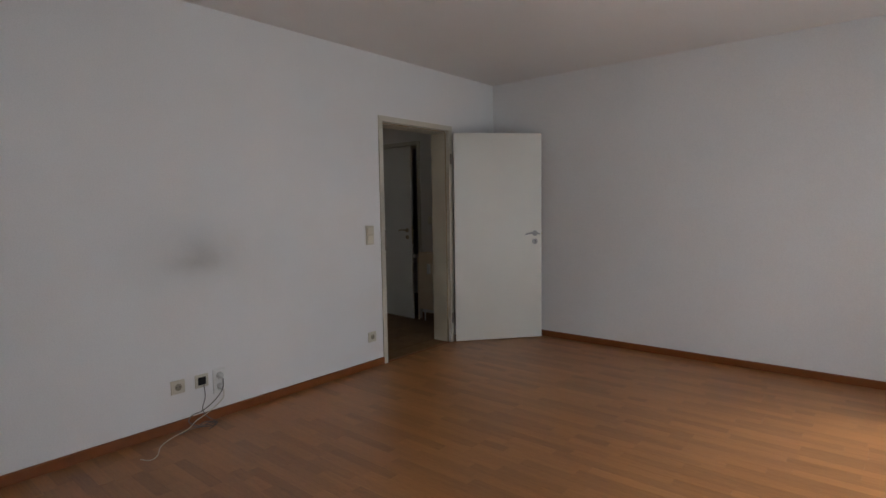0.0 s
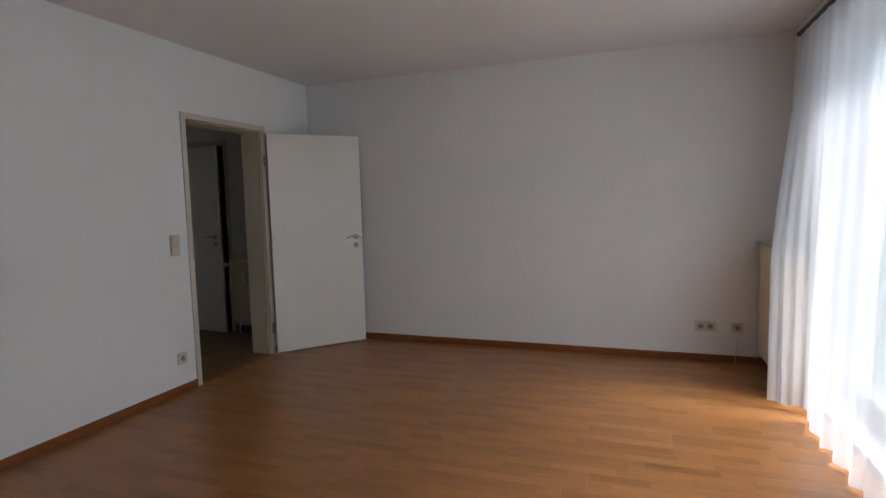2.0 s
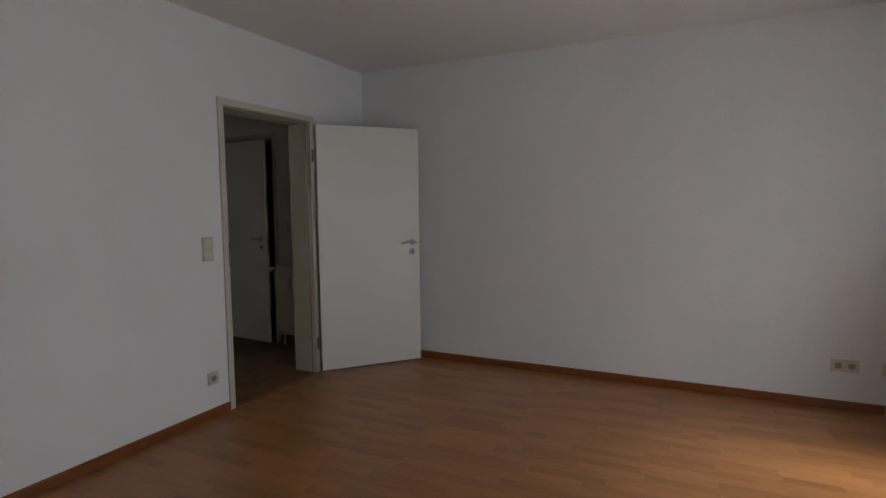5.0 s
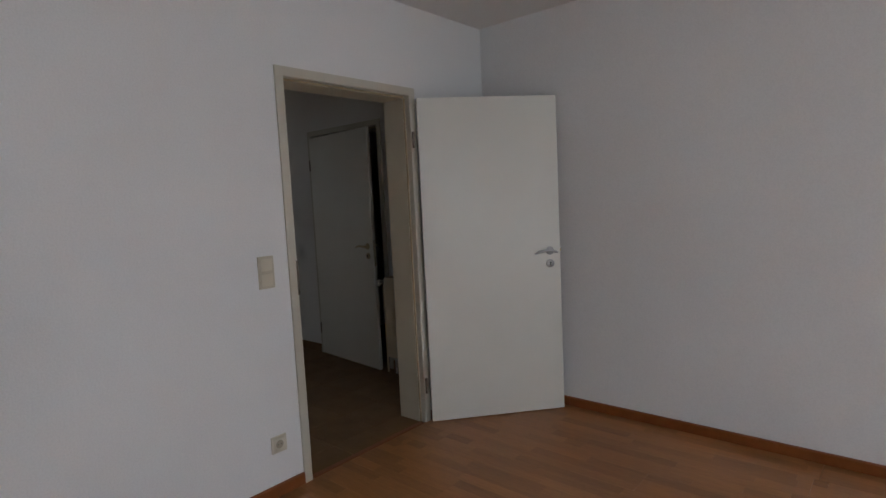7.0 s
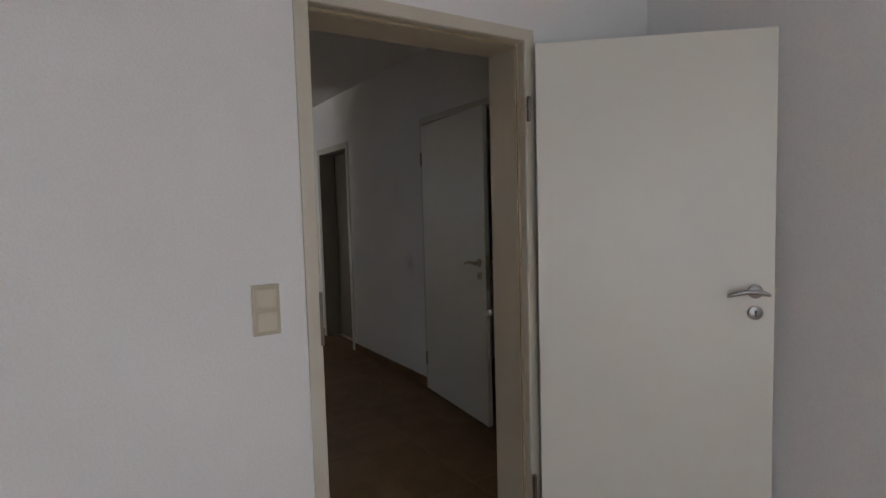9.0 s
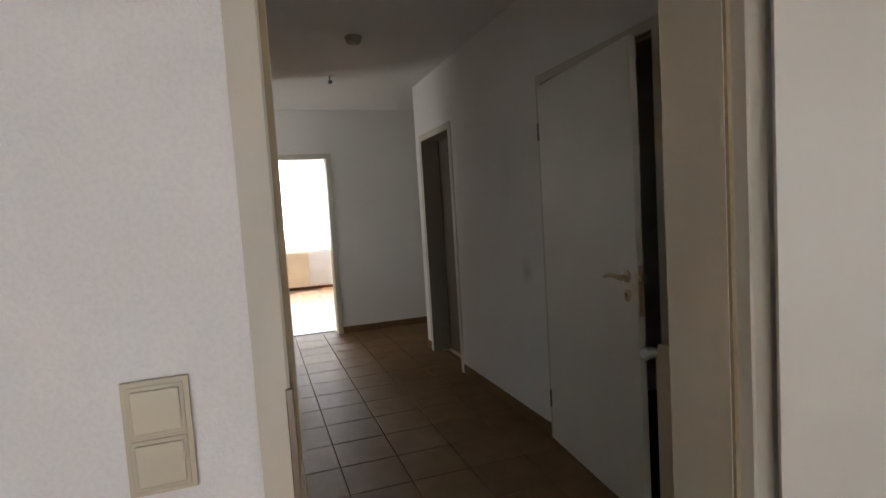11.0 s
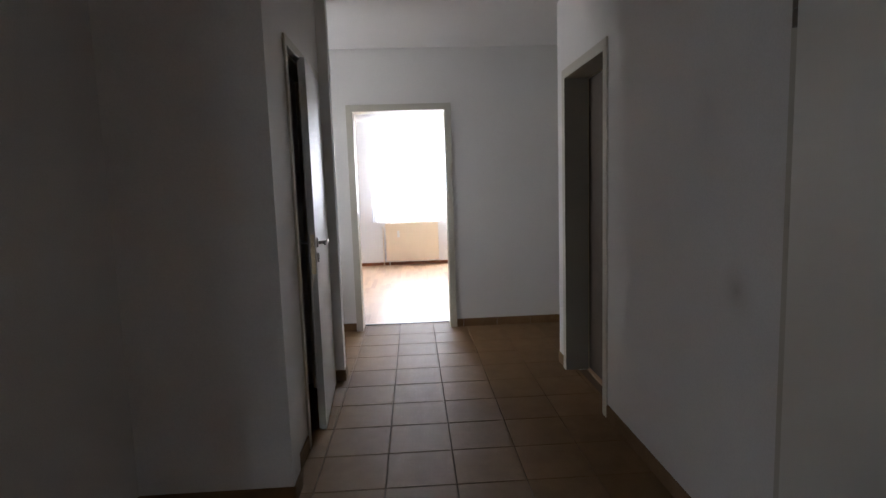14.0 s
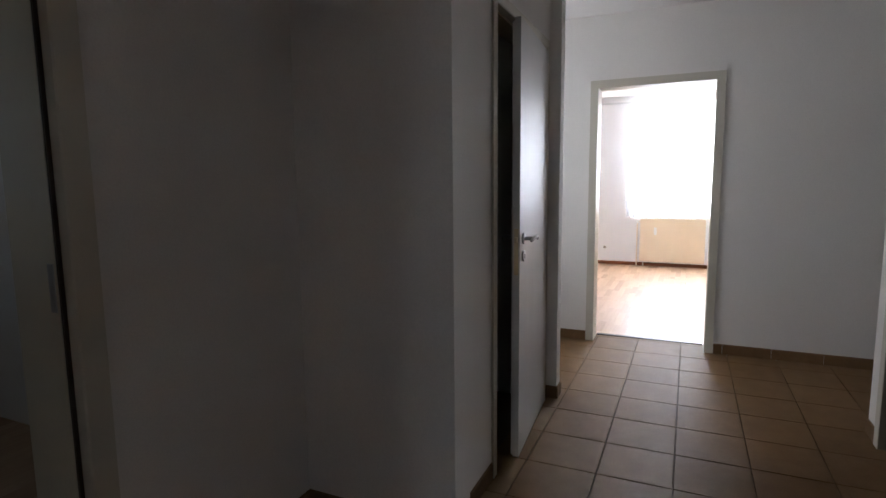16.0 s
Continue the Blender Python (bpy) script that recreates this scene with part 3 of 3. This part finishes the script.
radiator("radiator", pose(XW, -1.50, 0, 0, 0, 90), 0.88, 0.08, 0.715, 0.10, "cream panel radiator below the bedroom window")


# ---- switches and sockets: local x along the wall, y = 0 the wall, front towards -y ----
def switch_plate(m, n, label, mat=M_SWITCH):
    s = thing("light_switch", m, label, "light switch")
    h = 0.071 * n + 0.010
    b = box(-0.0405, 0.0405, -0.0085, 0, -h / 2, h / 2, 0.003, 2)
    part("cover_frame", b, mat, s)
    for i in range(n):
        z = (i - (n - 1) / 2) * 0.071
        part("bezel", box(-0.0335, 0.0335, -0.0105, -0.0083, z - 0.0335, z + 0.0335, 0.0018, 2), mat, s)
        b = box(-0.0285, 0.0285, -0.0140, -0.0104, z - 0.0285, z + 0.0285, 0.003, 2)
        for v in b.verts:
            if v.co.y < -0.010:
                v.co.y -= 0.0025 * (v.co.z - z) / 0.03
        part("rocker", b, M_ROCKER if mat is M_SWITCH else mat, s, "pale rocker")
    return s


def socket_plate(m, n, label, mat=M_SOCKET, plugged=False):
    s = thing("power_socket", m, label, "socket")
    wd = 0.071 * n + 0.010
    part("cover_frame", box(-wd / 2, wd / 2, -0.009, 0, -0.0405, 0.0405, 0.003, 2), mat, s)
    for i in range(n):
        x = (i - (n - 1) / 2) * 0.071
        b = bmesh.new()
        add_box(b, x - 0.029, x + 0.029, -0.0115, -0.0088, -0.029, 0.029, 0.001)
        ins = part("insert", b, mat, s)
        # raised disc in a darker tone, painting the shade inside the well
        w = tube([(x, -0.0112, 0), (x, -0.0121, 0)], [0.0205, 0.0205], 20)
        part("well", w, M_DARK if plugged else M_WELLSHADE, ins, "round well, its shade painted as a darker disc")
        # black studs paint the dark of the contact holes
        h = bmesh.new()
        for dx in (-0.0095, 0.0095):
            add_tube(h, [(x + dx, -0.0119, 0), (x + dx, -0.0126, 0)], 0.003, 8)
        part("contact_hole", h, M_DARK, ins)
    return s


# plate colour darkened to the shade of the wells
M_WELLSHADE = plain("socket_well_shade", (0.30, 0.26, 0.19), 0.5)
switch_plate(pose(0, -1.655, 1.083, 0, 0, 90), 2, "cream double rocker light switch beside the door")
socket_plate(pose(0, -1.659, 0.253, 0, 0, 90), 1, "aged cream wall socket beside the door frame")
socket_plate(pose(3.655, YN, 0.288), 2, "aged cream double socket low on the wall")
ns = socket_plate(pose(3.885, YN, 0.286), 1, "aged cream single socket near the radiator")
switch_plate(pose(-0.795, HN, 1.145), 1, "cream light switch above the hall radiator")
socket_plate(pose(XW, -2.02, 0.26, 0, 0, 90), 1, "white wall socket in the bedroom", M_PLASTIC)

# television corner: sockets, plugs and loose cables
socket_plate(pose(0, -3.225, 0.262, 0, 0, 90), 1, "aged cream single socket low on the wall")
aerial = thing("aerial_socket", pose(0, -3.080, 0.262, 0, 0, 90), "cream aerial outlet with a dark open centre", "socket")
part("cover_frame", box(-0.0405, 0.0405, -0.009, 0, -0.0405, 0.0405, 0.003, 2), M_SOCKET, aerial)
part("outlet", box(-0.024, 0.024, -0.0112, -0.0088, -0.024, 0.024, 0.002), M_DARK, aerial, "dark open outlet")
twin = socket_plate(pose(0, -2.968, 0.235, 0, 90, 90), 2, "white upright double socket with plugs in it", M_PLASTIC)


def plug(y, z, label):
    p = thing("power_plug", pose(0.012, y, z, 0, 0, 90), label, "plug", "plugs in the wall socket")
    part("plug_body", tube([(0, 0, 0), (0, -0.014, 0), (0, -0.030, -0.004), (0, -0.040, -0.012)], [0.019, 0.0195, 0.014, 0.007], 14), M_PLASTIC, p, smooth=True)
    return p


plug(-2.968, 0.200, "white round mains plug with a cable hanging down")
plug(-2.968, 0.271, "white round mains plug in a double socket")


def cable(label, pts, r=0.0035, mat=None, seed=1):
    """A loose lead, eased through its points."""
    P = [Vector(p) for p in pts]
    P = [P[0] * 2 - P[1]] + P + [P[-1] * 2 - P[-2]]
    out = []
    for a, b, c, d in zip(P, P[1:], P[2:], P[3:]):
        for k in range(6):
            t = k / 6
            out.append(0.5 * (2 * b + (c - a) * t + (2 * a - 5 * b + 4 * c - d) * t * t + (3 * b - a - 3 * c + d) * t ** 3))
    out.append(P[-2])
    ob = thing("cable", pose(0, 0, 0), label, "cable", "loose cables")
    part("lead", tube(out, r, 8), mat or M_CABLE, ob, smooth=True)
    return ob


cable("pale cable hanging from a wall plug to the floor", [(0.055, -2.968, 0.186), (0.06, -2.975, 0.14), (0.04, -3.02, 0.09), (0.03, -3.08, 0.055), (0.035, -3.14, 0.035), (0.05, -3.2, 0.006), (0.09, -3.30, 0.005), (0.16, -3.40, 0.005), (0.26, -3.46, 0.005), (0.29, -3.51, 0.005), (0.24, -3.54, 0.005)], 0.0028, M_SOCKET)
cable("grey cable looped at the skirting below the sockets", [(0.055, -2.968, 0.257), (0.075, -2.985, 0.20), (0.05, -3.03, 0.13), (0.035, -3.10, 0.085), (0.03, -3.16, 0.075), (0.05, -3.19, 0.045), (0.07, -3.13, 0.006), (0.05, -3.07, 0.005), (0.08, -3.03, 0.005), (0.11, -3.09, 0.006), (0.07, -3.17, 0.010), (0.09, -3.27, 0.006)], 0.003)
cable("thin dark aerial lead coiled at the skirting", [(0.03, -3.08, 0.245), (0.05, -3.085, 0.17), (0.04, -3.10, 0.10), (0.03, -3.07, 0.04), (0.06, -3.04, 0.012), (0.09, -3.08, 0.007), (0.06, -3.13, 0.014), (0.05, -3.08, 0.016), (0.10, -3.05, 0.006), (0.15, -3.12, 0.005)], 0.0026)
cable("thin pale lead running down from the single socket", [(3.885, YN - 0.014, 0.272), (3.888, YN - 0.02, 0.2), (3.878, YN - 0.018, 0.12), (3.872, YN - 0.022, 0.03), (3.87, YN - 0.03, 0.005)], 0.0022, M_SOCKET)

# ceiling outlet of the hall
lamp = thing("ceiling_outlet", pose(-3.914, -0.82, H), "bare lamp cable with terminal block on the hall ceiling", "ceiling outlet")
part("hook", tube([(0.02, 0, 0), (0.02, 0, -0.025), (0.026, 0, -0.036), (0.036, 0, -0.036), (0.04, 0, -0.026)], 0.003), M_HINGE, lamp, "steel ceiling hook", smooth=True)
part("lead", tube([(0, 0, 0), (0.004, 0, -0.02), (-0.008, 0.006, -0.036), (-0.022, 0.012, -0.040)], 0.005), M_CABLE, lamp, smooth=True)
part("ceiling_cap", tube([(0, 0, 0), (0, 0, -0.006), (0, 0, -0.010)], [0.034, 0.034, 0.026], 18), M_PLASTIC, lamp, "round ceiling cap", smooth=True)
part("terminal_block", box(-0.062, -0.014, -0.004, 0.026, -0.056, -0.034, 0.003), M_HINGE, lamp, "dark terminal block")


# round detector on the hall ceiling
alarm = thing("smoke_detector", pose(-2.88, -0.795, H), "small round beige smoke detector on the hall ceiling", "smoke detector")
part("base_plate", tube([(0, 0, 0), (0, 0, -0.010), (0, 0, -0.012)], [0.058, 0.058, 0.055], 24), M_SHADELINING, alarm, smooth=False)
part("cover", tube([(0, 0, -0.012), (0, 0, -0.036), (0, 0, -0.046), (0, 0, -0.050)], [0.053, 0.051, 0.040, 0.018], 24), M_SHADELINING, alarm, smooth=True)
part("test_button", tube([(0, 0, -0.050), (0, 0, -0.053)], 0.011, 12), M_SWITCH, alarm, "small pale test button")


# ---- floors and skirting, piece by piece ----
def skirting(name, mat, runs, height, depth, label, piece=0.0):
    """Runs (x0, y0, x1, y1, nx, ny): along a wall foot, standing proud towards (nx, ny); cut in pieces where piece is given."""
    s = thing(name, pose(0, 0, 0), label, "skirting", kind="structure")
    for x0, y0, x1, y1, nx, ny in runs:
        L = math.hypot(x1 - x0, y1 - y0)
        dx, dy = (x1 - x0) / L, (y1 - y0) / L
        cuts = [0.0]
        while piece and cuts[-1] + piece < L - 0.02:
            cuts.append(cuts[-1] + piece)
        cuts.append(L)
        for a, c in zip(cuts, cuts[1:]):
            g = 0.0012 if piece else 0.0
            b = bmesh.new()
            prof = [(0.001, 0.001), (depth, 0.001), (depth, height - 0.006), (depth - 0.005, height), (0.001, height)]
            rings = [[b.verts.new((x0 + dx * t + nx * o, y0 + dy * t + ny * o, z)) for o, z in prof] for t in (a + g, c - g)]
            for k in range(5):
                b.faces.new((rings[0][k], rings[0][(k + 1) % 5], rings[1][(k + 1) % 5], rings[1][k]))
            b.faces.new(rings[0][::-1])
            b.faces.new(rings[1])
            part("skirting_piece", b, mat, s)
    return s


skirting("baseboard", M_SKIRT, [
    (0, YS, 0, -1.534, 1, 0), (0, -0.592, 0, YN, 1, 0), (0.016, YN, XE, YN, 0, -1), (XE, YN - 0.016, XE, -0.68, -1, 0), (XE, -4.55, XE, YS, -1, 0), (0.016, YS, XE - 0.016, YS, 0, 1)],
    0.058, 0.015, "reddish brown beech skirting board")
skirting("baseboard", M_TILE, [
    (-T1, HN, -0.949, HN, 0, -1), (-1.921, HN, -3.316, HN, 0, -1), (-4.169, HN, -4.31, HN, 0, -1), (-4.31, HN - 0.009, -4.31, 1.3, -1, 0),
    (XF, 1.3, XF, -0.651, 1, 0), (XF, -1.584, XF, -2.6, 1, 0), (-4.22, -2.6, -4.22, -1.535, -1, 0), (-4.229, -1.535, -4.13, -1.535, 0, 1), (-4.13, -1.526, -4.13, -1.60, 1, 0),
    (-3.142, -1.60, -2.80, -1.60, 0, 1), (-2.80, -1.565, -2.66, -1.565, 0, 1), (-2.66, -1.556, -2.66, -2.2, 1, 0), (-2.651, -2.2, -1.859, -2.2, 0, 1), (-0.841, -2.2, -T1, -2.2, 0, 1), (-T1, -2.19, -T1, -1.534, -1, 0), (-T1, -0.592, -T1, HN, -1, 0)],
    0.075, 0.009, "brown ceramic skirting tiles", piece=0.315)
skirting("baseboard", M_SKIRT, [(XW, -3.2, XW, 0.7, 1, 0), (XW, -3.2, XF - 0.2, -3.2, 0, 1), (XW, 0.7, XF - 0.2, 0.7, 0, -1)], 0.05, 0.015, "brown beech skirting board in the bedroom")

tagged(part("trim", box(-0.030, 0.008, -1.470, -0.655, -0.004, 0.0035, 0.002), M_SKIRT), "brown threshold strip in the doorway", "threshold", kind="structure")
tagged(part("trim", box(-1.797, -0.903, -2.42, -2.385, -0.004, 0.004, 0.002), M_HINGE), "dark metal threshold strip in the kitchen doorway", "threshold", kind="structure")
tagged(part("trim", box(XF - 0.225, XF - 0.185, -1.522, -0.713, -0.004, 0.006, 0.002), M_RAIL), "dark metal threshold strip in the doorway", "threshold", kind="structure")


def laminate(name, x0, x1, y0, y1, seed, label, every=True):
    """Boards of three rows of staves; each board is a piece of its own."""
    rng = random.Random(seed)
    f = thing(name, pose(0, 0, 0), label, "floor", kind="structure")
    bw, bl, rest = 0.194, 1.285, bmesh.new()
    y = y1
    while y > y0:
        yb = max(y - bw, y0)
        xa = x0 - rng.uniform(0.05, bl - 0.05)
        while xa < x1:
            a, c = max(xa, x0) + 0.0003, min(xa + bl, x1) - 0.0003
            if c - a > 0.01:
                bm = bmesh.new() if every else rest
                for r in range(3):
                    ya, yc = y - (y - yb) * r / 3 - 0.0002, y - (y - yb) * (r + 1) / 3 + 0.0002
                    if r == 0:
                        ya -= 0.0005
                    s = xa - rng.uniform(0, 0.35)
                    while s < c:
                        e = s + rng.uniform(0.30, 0.62)
                        p, q = max(s, a), min(e, c)
                        if q - p > 0.004:
                            slab(bm, p + 0.0002, q - 0.0002, yc, ya)
                        s = e
                if every:
                    part("plank", bm, M_BEECH, f)
            xa += bl
        y = yb
    if every:
        rest.free()
    else:
        tagged(part("planks", rest, M_BEECH_BRIGHTENED, f), kind="stuff")
    return f


def slab(bm, x0, x1, y0, y1, z0=-0.012, z1=0.0):
    t = [bm.verts.new(c) for c in ((x0, y0, z1), (x1, y0, z1), (x1, y1, z1), (x0, y1, z1))]
    u = [bm.verts.new((v.co.x, v.co.y, z0)) for v in t]
    bm.faces.new(t)
    for k in range(4):
        bm.faces.new((t[k], u[k], u[(k + 1) % 4], t[(k + 1) % 4]))


laminate("floor_living", 0.0, XE, YS, YN, 11, "beech laminate boards in three-strip pattern")
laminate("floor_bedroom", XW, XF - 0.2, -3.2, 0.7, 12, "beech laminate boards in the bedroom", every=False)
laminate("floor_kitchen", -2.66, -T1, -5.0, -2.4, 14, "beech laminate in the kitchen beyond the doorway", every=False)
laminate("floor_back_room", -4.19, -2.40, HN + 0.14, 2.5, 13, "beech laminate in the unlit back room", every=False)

tiles = thing("floor_hall", pose(0, 0, 0), "square brown ceramic floor tiles with dark joints", "floor", kind="structure")
PT, GX, GY, J = 0.3148, -2.731, -1.187, 0.0014
shared = {}
for i in range(-10, 10):
    for k in range(-6, 9):
        x0, x1, y0, y1 = GX + i * PT, GX + (i + 1) * PT, GY + k * PT, GY + (k + 1) * PT
        mx = (x0 + x1) / 2
        top = 0.1 if mx > -4.4 else 1.36
        low = -2.39 if mx > -2.74 else -1.66 if mx > -4.2 else -2.66
        x0, x1, y0, y1 = max(x0, XF - 0.19), min(x1, -0.028), max(y0, low), min(y1, top)
        if x1 - x0 < 0.02 or y1 - y0 < 0.02:
            continue
        key = (round(x1 - x0, 4), round(y1 - y0, 4))
        if key not in shared:
            w, h, c = (x1 - x0) / 2 - J, (y1 - y0) / 2 - J, 0.0016
            bm = bmesh.new()
            rings = [[bm.verts.new((sx * (w - o), sy * (h - o), z)) for sx, sy in ((-1, -1), (1, -1), (1, 1), (-1, 1))] for o, z in ((0, -0.011), (0, -0.0018), (c, 0))]
            for ra, rb in zip(rings, rings[1:]):
                for q in range(4):
                    bm.faces.new((ra[q], ra[(q + 1) % 4], rb[(q + 1) % 4], rb[q]))
            bm.faces.new(rings[-1])
            ob = part("tile", bm, M_TILE, tiles)
            shared[key] = ob.data
        else:
            ob = new("tile", shared[key])
            ob.parent = tiles
        ob.location = ((x0 + x1) / 2, (y0 + y1) / 2, random.uniform(-0.0006, 0.0))
        ob.rotation_euler = (random.uniform(-0.0012, 0.0012), random.uniform(-0.0012, 0.0012), 0)
